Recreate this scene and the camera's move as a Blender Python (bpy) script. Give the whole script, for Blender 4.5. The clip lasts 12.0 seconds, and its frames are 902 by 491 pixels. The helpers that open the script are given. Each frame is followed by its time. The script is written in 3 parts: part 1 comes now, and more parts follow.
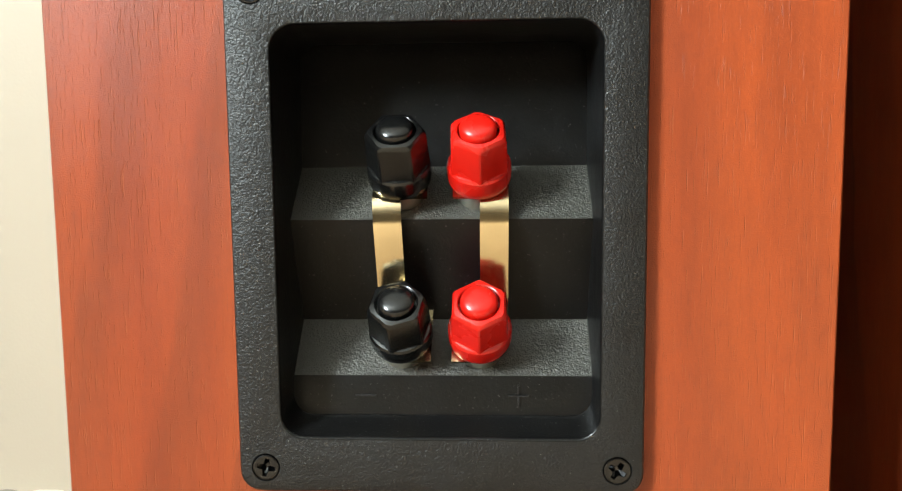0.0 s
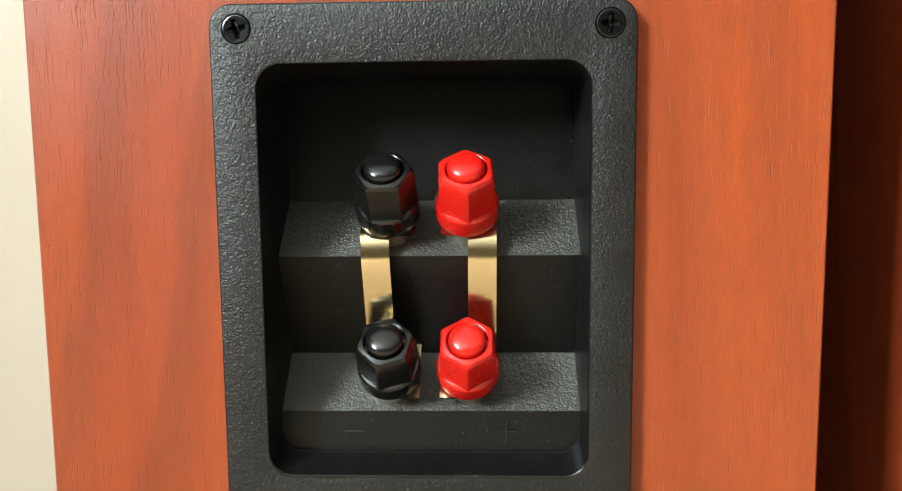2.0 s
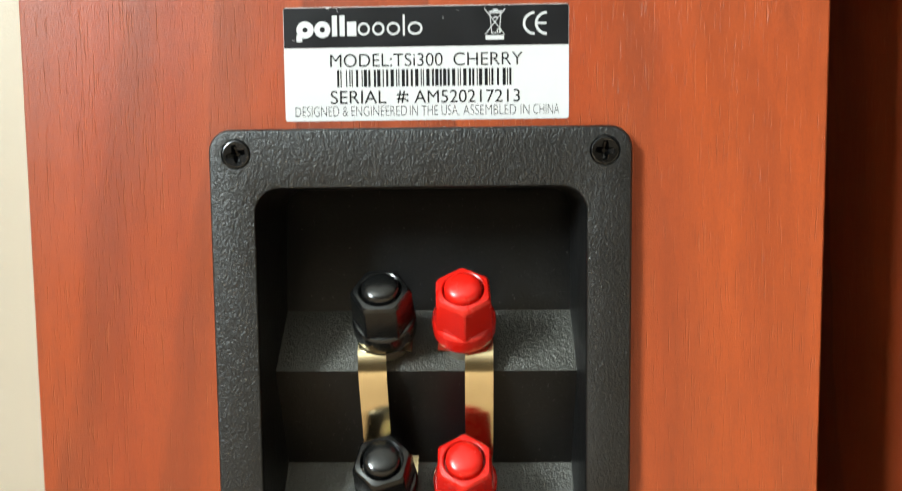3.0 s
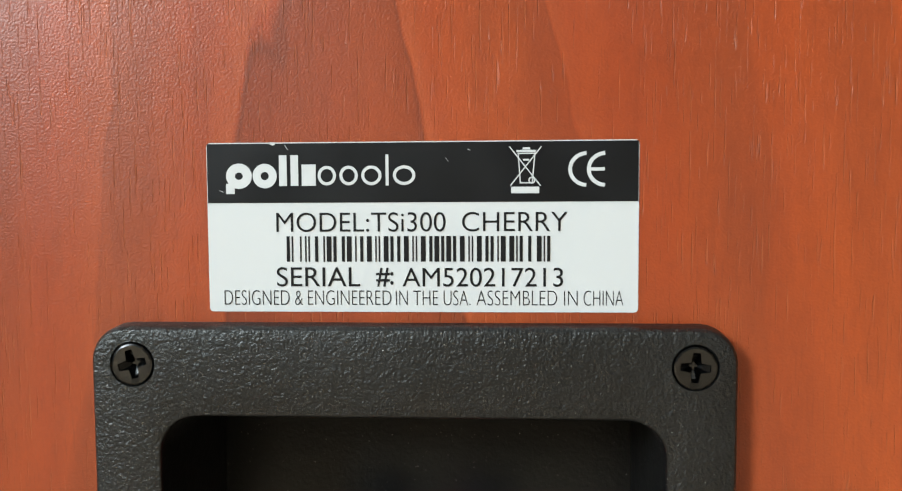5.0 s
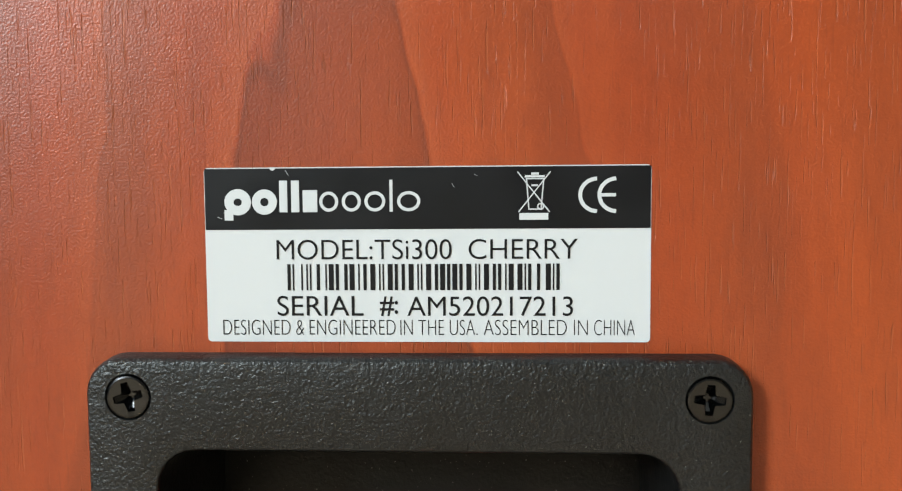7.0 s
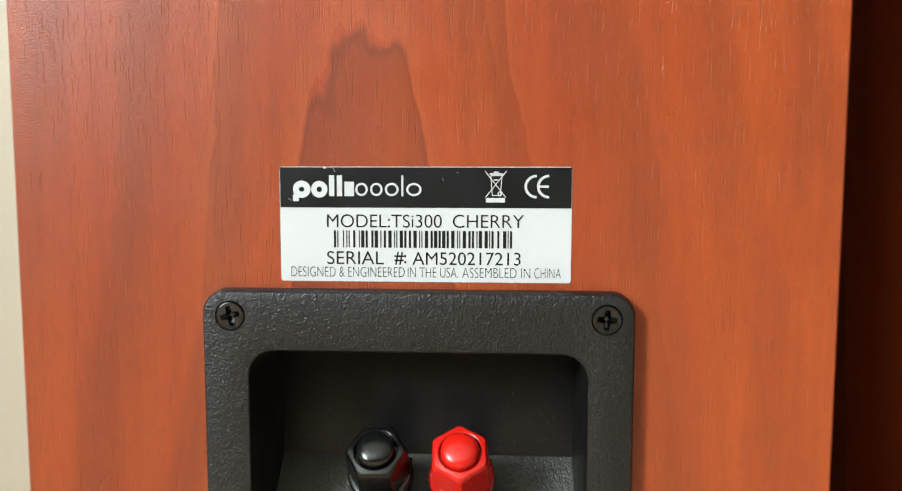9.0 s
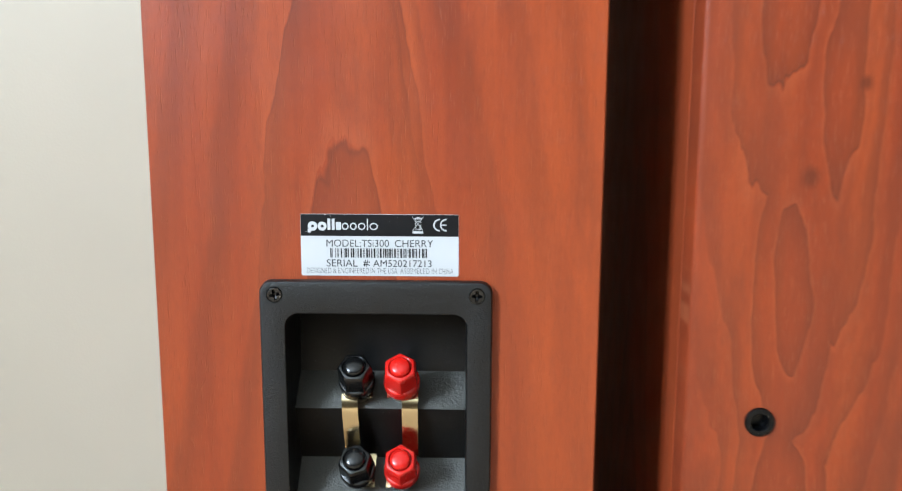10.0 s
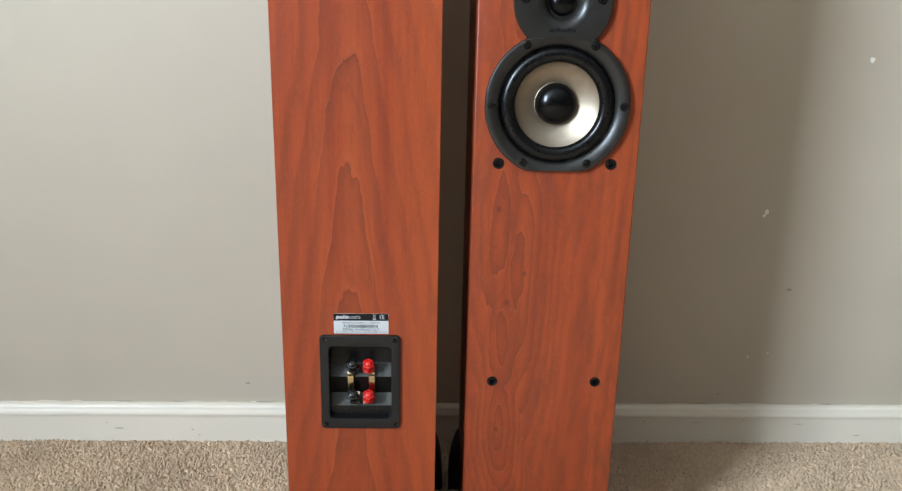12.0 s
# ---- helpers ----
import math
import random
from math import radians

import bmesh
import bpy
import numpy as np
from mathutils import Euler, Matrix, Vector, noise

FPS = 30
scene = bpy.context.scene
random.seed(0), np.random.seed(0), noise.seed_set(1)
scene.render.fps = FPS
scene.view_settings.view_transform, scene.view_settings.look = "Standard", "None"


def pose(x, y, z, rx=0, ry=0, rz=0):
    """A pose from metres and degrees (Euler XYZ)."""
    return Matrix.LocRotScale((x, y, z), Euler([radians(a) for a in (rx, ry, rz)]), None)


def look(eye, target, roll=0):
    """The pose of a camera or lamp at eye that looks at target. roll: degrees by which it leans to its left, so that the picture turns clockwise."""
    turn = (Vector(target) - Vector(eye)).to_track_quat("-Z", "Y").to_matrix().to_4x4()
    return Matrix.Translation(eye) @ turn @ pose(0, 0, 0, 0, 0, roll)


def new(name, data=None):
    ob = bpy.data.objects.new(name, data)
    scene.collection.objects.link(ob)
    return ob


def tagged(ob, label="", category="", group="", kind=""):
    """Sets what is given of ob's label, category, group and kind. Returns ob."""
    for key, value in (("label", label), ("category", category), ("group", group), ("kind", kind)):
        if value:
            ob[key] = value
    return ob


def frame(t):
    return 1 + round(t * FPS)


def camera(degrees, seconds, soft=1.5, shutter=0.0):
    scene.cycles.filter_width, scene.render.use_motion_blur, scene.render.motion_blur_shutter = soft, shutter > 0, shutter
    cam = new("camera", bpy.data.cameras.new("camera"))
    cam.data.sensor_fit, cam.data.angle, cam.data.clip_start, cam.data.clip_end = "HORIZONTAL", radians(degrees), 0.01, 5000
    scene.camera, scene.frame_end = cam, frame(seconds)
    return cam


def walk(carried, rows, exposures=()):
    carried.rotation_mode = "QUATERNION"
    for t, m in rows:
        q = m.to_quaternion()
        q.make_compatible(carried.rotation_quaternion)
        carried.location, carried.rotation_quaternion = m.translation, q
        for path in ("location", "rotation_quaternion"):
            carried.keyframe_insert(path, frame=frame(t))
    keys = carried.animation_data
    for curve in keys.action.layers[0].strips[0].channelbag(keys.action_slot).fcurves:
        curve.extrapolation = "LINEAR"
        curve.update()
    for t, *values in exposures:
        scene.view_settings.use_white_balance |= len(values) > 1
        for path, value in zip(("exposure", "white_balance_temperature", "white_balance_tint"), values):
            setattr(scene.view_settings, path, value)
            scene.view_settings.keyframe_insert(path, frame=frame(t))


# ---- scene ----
cam = camera(58.66, 12.0, soft=1.2, shutter=0.25)
PATH = [
    (0, (0.01333, -0.19230, 0.32345), (-0.09230, 1.79380, 0.11305), -0.56),
    (0.5, (0.01647, -0.18404, 0.32395), (-0.10112, 1.79972, 0.09841), -0.70),
    (1, (0.01569, -0.18489, 0.32703), (-0.09219, 1.79751, 0.08528), -0.72),
    (1.5, (0.01453, -0.18840, 0.32785), (-0.09109, 1.79830, 0.12322), -0.79),
    (2, (0.01326, -0.19149, 0.33451), (-0.06152, 1.79393, 0.10534), -0.59),
    (2.5, (0.01428, -0.19443, 0.33822), (-0.08149, 1.79266, 0.13253), -0.62),
    (3, (0.01302, -0.19086, 0.35693), (-0.04928, 1.80153, 0.19411), -0.60),
    (3.5, (0.01633, -0.17803, 0.38235), (-0.09040, 1.81258, 0.22080), -0.90),
    (5.5, (0.00933, -0.11727, 0.39122), (-0.10248, 1.87607, 0.27246), -0.25),
    (6, (0.00534, -0.11811, 0.39490), (-0.10234, 1.87552, 0.27717), -0.33),
    (6.5, (0.00775, -0.11913, 0.39652), (-0.09284, 1.87314, 0.25248), -0.40),
    (7, (0.01144, -0.11958, 0.39397), (-0.08841, 1.87311, 0.25540), -0.42),
    (9, (0.01800, -0.18271, 0.39659), (-0.09441, 1.80550, 0.21124), 0.08),
    (9.5, (0.02431, -0.25029, 0.41131), (-0.07248, 1.73311, 0.17301), -0.06),
    (10, (0.03959, -0.33429, 0.43672), (-0.00669, 1.64113, 0.12755), 0.20),
    (10.5, (0.05258, -0.46723, 0.50042), (0.08061, 1.49194, 0.09933), 0.86),
    (11, (0.08214, -0.62487, 0.64638), (0.13241, 1.29477, 0.08740), 1.59),
    (11.5, (0.08807, -0.75510, 0.72026), (0.14638, 1.14783, 0.10752), 1.34),
    (12, (0.07695, -0.91396, 0.76369), (0.14497, 0.99824, 0.18154), 1.24),
]
walk(cam, [(t, look(eye, target, roll)) for t, eye, target, roll in PATH],
     [(0, 0.36, 7050, 9), (2.0, 0.36, 7000, 8), (3.0, 0.25, 7050, 8), (5.5, -0.18, 6850, 8), (7.0, -0.18, 6850, 8), (9.0, 0.04, 7000, 9), (9.5, 0.05, 6850, 10), (10.0, 0.03, 6050, 11),
      (10.5, -0.05, 5950, 12), (11.0, -0.23, 6100, 13), (12.0, -0.38, 6150, 13)])

from mathutils import geometry

# ---- light ----
world = bpy.data.worlds.new("sky")
scene.world = world
world.use_nodes = True
sky = world.node_tree.nodes.new("ShaderNodeTexSky")
sky.sky_type, sky.sun_disc = "NISHITA", False
sky.sun_elevation, sky.sun_rotation = radians(40), radians(200)
world.node_tree.links.new(sky.outputs[0], world.node_tree.nodes["Background"].inputs[0])
world.node_tree.nodes["Background"].inputs[1].default_value = 0.1

# room: the back wall is at WALL_Y, the window in the wall to the west
WALL_Y, WEST, EAST, SOUTH, TOP = 0.378, -2.0, 5.2, -7.2, 2.6
WIN = (-2.58, -1.60, 1.15, 2.42)

window_light = bpy.data.lights.new("window_light", "AREA")
window_light.shape, window_light.size, window_light.size_y = "RECTANGLE", WIN[3] - WIN[2] - 0.1, WIN[1] - WIN[0] - 0.1
window_light.spread = radians(160)
window_light.energy, window_light.color = 335, (0.77, 0.915, 1.0)
new("window_light", window_light).matrix_world = pose(WEST - 0.02, (WIN[0] + WIN[1]) / 2, (WIN[2] + WIN[3]) / 2, 0, -90, 0)


# ---- materials ----
class Nodes:
    """Short forms for a node material."""

    def __init__(self, name):
        self.mat = bpy.data.materials.new(name)
        self.mat.use_nodes = True
        self.tree = self.mat.node_tree
        self.bsdf = self.tree.nodes["Principled BSDF"]

    def put(self, socket, value):
        if isinstance(value, bpy.types.NodeSocket):
            self.tree.links.new(value, socket)
        else:
            socket.default_value = value

    def coords(self):
        return self.tree.nodes.new("ShaderNodeTexCoord").outputs["Object"]

    def split(self, v):
        n = self.tree.nodes.new("ShaderNodeSeparateXYZ")
        self.put(n.inputs[0], v)
        return n.outputs

    def join(self, x, y, z):
        n = self.tree.nodes.new("ShaderNodeCombineXYZ")
        for s, v in zip(n.inputs, (x, y, z)):
            self.put(s, v)
        return n.outputs[0]

    def math(self, op, a, b=0.0, clamp=False):
        n = self.tree.nodes.new("ShaderNodeMath")
        n.operation, n.use_clamp = op, clamp
        self.put(n.inputs[0], a)
        self.put(n.inputs[1], b)
        return n.outputs[0]

    def noise(self, v, scale, detail=2.0, rough=0.5):
        n = self.tree.nodes.new("ShaderNodeTexNoise")
        self.put(n.inputs["Vector"], v)
        self.put(n.inputs["Scale"], scale)
        self.put(n.inputs["Detail"], detail)
        self.put(n.inputs["Roughness"], rough)
        return n.outputs[0]

    def cells(self, v, scale):
        n = self.tree.nodes.new("ShaderNodeTexVoronoi")
        self.put(n.inputs["Vector"], v)
        self.put(n.inputs["Scale"], scale)
        return n.outputs["Distance"]

    def span(self, v, a, b, c=0.0, d=1.0):
        n = self.tree.nodes.new("ShaderNodeMapRange")
        for s, k in zip(n.inputs, (v, a, b, c, d)):
            self.put(s, k)
        return n.outputs[0]

    def ramp(self, v, stops):
        n = self.tree.nodes.new("ShaderNodeValToRGB")
        self.put(n.inputs[0], v)
        e = n.color_ramp.elements
        while len(e) < len(stops):
            e.new(0.5)
        for k, (at, c) in zip(e, stops):
            k.position = at
            k.color = (*c, 1) if len(c) == 3 else c
        return n.outputs[0]

    def mix(self, f, a, b, mode="MIX"):
        n = self.tree.nodes.new("ShaderNodeMix")
        n.data_type, n.blend_type = "RGBA", mode
        for s, k in ((n.inputs[0], f), (n.inputs[6], a), (n.inputs[7], b)):
            self.put(s, (*k, 1) if isinstance(k, tuple) else k)
        return n.outputs[2]

    def bump(self, height, distance, strength=1.0, after=None):
        n = self.tree.nodes.new("ShaderNodeBump")
        self.put(n.inputs["Height"], height)
        self.put(n.inputs["Distance"], distance)
        self.put(n.inputs["Strength"], strength)
        if after is not None:
            self.put(n.inputs["Normal"], after)
        return n.outputs[0]

    def done(self, colour=None, rough=None, metal=None, normal=None, **more):
        for key, v in (("Base Color", colour), ("Roughness", rough), ("Metallic", metal), ("Normal", normal), *more.items()):
            if v is not None:
                key = key.replace("_", " ")
                self.put(self.bsdf.inputs[key], (*v, 1) if isinstance(v, tuple) else v)
        return self.mat


def cherry(name, centre, phase, seed, flow=6.0, warp=0.10, across="x", islands=(), cloudy=0.52, lines=0.5, knots=(), edge=(0.035, 0.075)):
    """Cherry laminate: nested cathedral figure with dark late wood, vertical streaks and pressed pores."""
    n = Nodes(name)
    x, y, z = n.split(n.coords())
    u = x if across == "x" else y
    flat = n.join(u, seed, z)

    def streak(sx, sz, detail=2.0, rough=0.5, shift=0.0):
        return n.noise(n.join(n.math("MULTIPLY", u, sx), seed + shift, n.math("MULTIPLY", z, sz)), 1.0, detail, rough)

    sway = n.math("MULTIPLY", n.math("SUBTRACT", streak(0.5, 4.0), 0.5), 0.03)
    off = n.math("SUBTRACT", n.math("SUBTRACT", u, centre), sway)
    off2 = n.math("MULTIPLY", off, off)
    d = n.math("SQRT", n.math("SQRT", n.math("ADD", n.math("MULTIPLY", off2, off2), 0.000000012)))
    broad = n.math("MULTIPLY", n.math("SUBTRACT", streak(15, 4.5, 1.0, 0.5, 3.1), 0.5), warp)
    fine = n.math("MULTIPLY", n.math("SUBTRACT", streak(52, 15.0, 2.0, 0.5, 5.7), 0.5), warp * 0.8)
    rise = n.math("ADD", z, n.math("MULTIPLY", d, flow))
    # closed figure: long ovals round their own hearts, in place of open cathedrals
    for i, (iu, iz, half, tall) in enumerate(islands):
        du = n.math("DIVIDE", n.math("SUBTRACT", n.math("SUBTRACT", u, sway), iu), half)
        dz = n.math("DIVIDE", n.math("SUBTRACT", z, iz), tall)
        oval = n.math("MULTIPLY", n.math("SQRT", n.math("ADD", n.math("MULTIPLY", du, du), n.math("MULTIPLY", dz, dz))), 0.145)
        rise = oval if i == 0 else n.math("MINIMUM", rise, oval)
    rough = n.math("MULTIPLY", n.math("SUBTRACT", streak(150, 45.0, 2.0, 0.5, 7.7), 0.5), warp * 0.30)
    w = n.math("ADD", rise, n.math("ADD", n.math("ADD", broad, fine), rough))
    s = n.math("FRACT", n.math("DIVIDE", n.math("SUBTRACT", w, phase), 0.145))
    s2 = n.math("FRACT", n.math("DIVIDE", n.math("ADD", w, broad), 0.061))
    one = (1.0,) * 3
    # sharp late wood in the heart, soft bands towards the edges of the board
    heart = n.span(n.math("ABSOLUTE", n.math("ADD", off, n.math("MULTIPLY", broad, 0.15))), 0.022, 0.046, 1.0, 0.0)
    sharp = n.ramp(s, [(0.0, (0, 0, 0)), (0.45, (0.12,) * 3), (0.80, (0.42,) * 3), (0.955, (0.62,) * 3), (0.975, one), (0.992, (0, 0, 0))])
    soft = n.ramp(s, [(0.0, (0.05,) * 3), (0.30, (0, 0, 0)), (0.72, (0.40,) * 3), (0.90, (0.34,) * 3), (1.0, (0.05,) * 3)])
    late = n.mix(heart, soft, sharp)
    late2 = n.ramp(s2, [(0.0, (0, 0, 0)), (0.5, (0.12,) * 3), (0.92, one), (0.99, (0, 0, 0))])
    pale = n.ramp(s, [(0.0, one), (0.07, (0.35,) * 3), (0.16, (0, 0, 0)), (1.0, (0, 0, 0))])
    fade = n.span(streak(9, 3.5, 1.0, 0.5, 9.3), 0.34, 0.6)
    fade2 = n.math("MULTIPLY", n.span(streak(20, 5.0, 1.0, 0.5, 12.9), 0.50, 0.66), n.span(n.math("ABSOLUTE", off), 0.028, 0.055, 1.0, 0.20))
    dark = n.math("ADD", n.math("MULTIPLY", late, n.span(fade, 0, 1, 0.45, 0.95)), n.math("MULTIPLY", n.math("MULTIPLY", late2, fade2), lines), True)
    bands = n.span(streak(48, 1.3, 3.0, 0.6, 15.0), 0.33, 0.68)
    haze = n.span(streak(240, 6.0, 2.0, 0.6, 21.0), 0.35, 0.7)
    tone = n.mix(bands, (0.252, 0.0375, 0.0105), (0.345, 0.0610, 0.0150))
    # paler, more even wood along one edge of the board
    even = n.span(n.math("ADD", u, sway), edge[0], edge[1])
    tone = n.mix(n.math("MULTIPLY", even, 0.62), tone, (0.385, 0.0700, 0.0165))
    tone = n.mix(n.math("MULTIPLY", haze, 0.24), tone, (0.190, 0.034, 0.0105))
    tone = n.mix(n.math("MULTIPLY", n.math("MULTIPLY", pale, heart), 0.20), tone, (0.48, 0.13, 0.050))
    tone = n.mix(n.math("MULTIPLY", dark, 0.86), tone, (0.088, 0.0215, 0.0105))
    # grey mineral flecks
    cloud = n.span(streak(55, 12, 4.0, 0.65, 31.0), cloudy, cloudy + 0.26)
    tone = n.mix(n.math("MULTIPLY", cloud, 0.55), tone, (0.125, 0.030, 0.0145))
    for ku, kz, kr in knots:
        du = n.math("DIVIDE", n.math("SUBTRACT", u, ku), kr)
        dz = n.math("DIVIDE", n.math("SUBTRACT", z, kz), kr * 1.25)
        far = n.math("ADD", n.math("SQRT", n.math("ADD", n.math("MULTIPLY", du, du), n.math("MULTIPLY", dz, dz))), n.math("MULTIPLY", fine, 6.0))
        tone = n.mix(n.math("MULTIPLY", n.span(far, 0.5, 1.3, 1.0, 0.0), 0.72), tone, (0.085, 0.019, 0.009))
    # pores: short pressed dashes, in drifts
    drift = n.span(streak(45, 9, 2.0, 0.5, 41.0), 0.40, 0.60)
    dash = n.span(streak(2900, 120, 1.0, 0.4, 44.0), 0.65, 0.70)
    dash2 = n.span(streak(2500, 80, 1.0, 0.4, 47.0), 0.67, 0.72)
    pore = n.math("ADD", n.math("MULTIPLY", dash, drift), dash2, True)
    # glint on the groove edges, painted as a paler tone
    tone = n.mix(n.math("MULTIPLY", pore, 0.23), tone, (0.49, 0.16, 0.068))
    nick = n.span(streak(2400, 150, 1.0, 0.4, 53.0), 0.64, 0.70)
    tone = n.mix(n.math("MULTIPLY", nick, 0.16), tone, (0.088, 0.021, 0.011))
    grit = n.span(n.noise(n.join(n.math("MULTIPLY", u, 2.2), seed, z), 900, 3.0, 0.7), 0.3, 0.7)
    mottle = n.span(streak(420, 150, 3.0, 0.6, 61.0), 0.45, 0.75)
    tone = n.mix(n.math("MULTIPLY", mottle, 0.30), tone, (0.175, 0.030, 0.0105))
    tone = n.mix(n.math("MULTIPLY", grit, 0.24), tone, (0.138, 0.027, 0.0125))
    peel = n.noise(flat, 2600, 2.0)
    normal = n.bump(n.math("SUBTRACT", 1.0, pore), 0.00009, 1.0)
    normal = n.bump(peel, 0.00013, 0.6, normal)
    gloss = n.span(n.noise(flat, 40, 3.0), 0.3, 0.7, 0.33, 0.42)
    return n.done(tone, gloss, 0.0, normal, Specular_IOR_Level=0.34)


def plastic(name, colour, rough, grain=0.0, size=900.0, spots=0.0, shine=0.5):
    """Moulded plastic; grain gives a pebbled skin of that depth."""
    n = Nodes(name)
    p = n.coords()
    normal = None
    c = n.mix(n.span(n.noise(p, 60, 4.0), 0.35, 0.7), tuple(k * 0.85 for k in colour), tuple(k * 1.15 for k in colour))
    if grain:
        pebble = n.math("ADD", n.noise(p, size, 2.0, 0.6), n.math("MULTIPLY", n.noise(p, size * 0.4, 1.0), 0.8))
        normal = n.bump(pebble, grain, 1.0)
    if spots:
        dust = n.span(n.noise(p, 3200, 0.0), 0.82, 0.86)
        c = n.mix(n.math("MULTIPLY", dust, spots), c, (0.5, 0.5, 0.48))
    r = n.span(n.noise(p, 120, 3.0), 0.3, 0.7, rough * 0.9, min(1.0, rough * 1.15))
    return n.done(c, r, 0.0, normal, Specular_IOR_Level=shine)


def paint(name, colour, rough, relief=0.0002, stain=0.06):
    n = Nodes(name)
    p = n.coords()
    c = n.mix(n.span(n.noise(p, 2.2, 4.0), 0.3, 0.7), tuple(k * (1 - stain) for k in colour), tuple(min(1, k * (1 + stain)) for k in colour))
    h = n.math("ADD", n.noise(p, 420, 3.0), n.math("MULTIPLY", n.noise(p, 90, 2.0), 0.7))
    return n.done(c, rough, 0.0, n.bump(h, relief, 0.6))


def metal(name, colour, rough, scratch=0.0):
    n = Nodes(name)
    x, y, z = n.split(n.coords())
    fine = n.noise(n.join(n.math("MULTIPLY", x, 900), n.math("MULTIPLY", y, 900), n.math("MULTIPLY", z, 120)), 1.0, 3.0)
    c = n.mix(n.span(n.noise(n.join(x, y, z), 90, 3.0), 0.3, 0.75), tuple(k * 0.88 for k in colour), colour)
    return n.done(c, n.span(fine, 0.3, 0.7, rough * 0.95, rough * 1.06), 1.0, n.bump(fine, scratch) if scratch else None)


def carpet_material():
    n = Nodes("carpet_beige")
    p = n.coords()
    c = n.mix(n.span(n.noise(p, 170, 4.0, 0.65), 0.3, 0.7), (0.49, 0.358, 0.236), (0.62, 0.468, 0.325))
    c = n.mix(n.span(n.noise(p, 7, 3.0), 0.42, 0.70), c, n.mix(0.35, c, (0.27, 0.195, 0.125)))
    return n.done(c, 0.95, 0.0, n.bump(n.noise(p, 300, 3.0), 0.003, 0.8))


WOOD_A = cherry("cherry_laminate", -0.012, 0.050, 2.0, 6.0, 0.085)
WOOD_B = cherry("cherry_laminate_front", -0.048, 0.0, 11.0, 6.5, 0.20, "x", ((-0.060, 0.500, 0.0120, 0.055), (-0.036, 0.455, 0.0090, 0.050), (-0.052, 0.370, 0.0080, 0.036), (-0.054, 0.245, 0.0070, 0.030), (-0.045, 0.800, 0.0140, 0.090)), 0.42, 0.16,
                ((-0.0635, 0.531, 0.0034), (-0.0490, 0.414, 0.0038), (-0.0560, 0.241, 0.0034), (-0.0300, 0.452, 0.0026)), (0.03, 0.12))
WOOD_SIDE = cherry("cherry_laminate_side", 0.12, 0.05, 23.0, 5.0, 0.12, "y")
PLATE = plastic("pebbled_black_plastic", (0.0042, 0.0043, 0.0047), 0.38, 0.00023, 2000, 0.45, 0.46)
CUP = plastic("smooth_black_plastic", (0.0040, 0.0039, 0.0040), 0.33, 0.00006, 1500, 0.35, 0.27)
# paler, warmer base than CUP: light falling on the ledges is painted in
LEDGE = plastic("grained_black_plastic_painted_lit", (0.040, 0.0385, 0.0325), 0.34, 0.00042, 1900, 0.3, 0.62)
RED = plastic("glossy_red_plastic", (0.50, 0.0085, 0.005), 0.26)
BLACK = plastic("glossy_black_plastic", (0.005, 0.005, 0.005), 0.20)
RUBBER = plastic("black_rubber", (0.002, 0.002, 0.0024), 0.28, shine=0.30)
FOOT = plastic("black_foot_plastic", (0.010, 0.010, 0.010), 0.6)
DRIVER = plastic("grey_driver_frame", (0.0125, 0.0112, 0.0098), 0.34, 0.00005, 1200, 0.0, 0.46)
CAP = plastic("polished_dust_cap", (0.0015, 0.0015, 0.0018), 0.22, shine=0.24)
BRASS = metal("brass_strip", (0.60, 0.48, 0.29), 0.17)
STEEL = metal("blackened_steel", (0.050, 0.050, 0.052), 0.24)
WASHER = metal("nickel_washer", (0.62, 0.58, 0.50), 0.3)
BOLT = metal("bright_steel_rim", (0.22, 0.215, 0.21), 0.25)
CONE = metal("champagne_cone", (0.40, 0.335, 0.260), 0.47)
# darker than WALL so the unseen room reflects and bounces less light
DIM_WALL = paint("darkened_unseen_wall", (0.215, 0.170, 0.118), 0.7)
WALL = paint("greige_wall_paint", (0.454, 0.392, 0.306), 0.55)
TRIM = paint("white_gloss_trim", (0.70, 0.635, 0.53), 0.36, 0.0001, 0.03)
CEILING = paint("white_ceiling_paint", (0.62, 0.61, 0.58), 0.8)
STICKER = paint("white_label_film", (0.465, 0.472, 0.485), 0.35, 0.00003, 0.02)
INK = plastic("black_print", (0.006, 0.006, 0.007), 0.40, shine=0.2)
CHIP = paint("pale_plaster", (0.80, 0.77, 0.70), 0.8)
SCUFF = paint("grey_scuff", (0.27, 0.245, 0.205), 0.8)
CARPET = carpet_material()
SOIL = paint("dry_soil", (0.14, 0.12, 0.08), 0.9)
GLASS = Nodes("window_glass").done((1.0, 1.0, 1.0), 0.02, 0.0, None, Transmission_Weight=1.0)


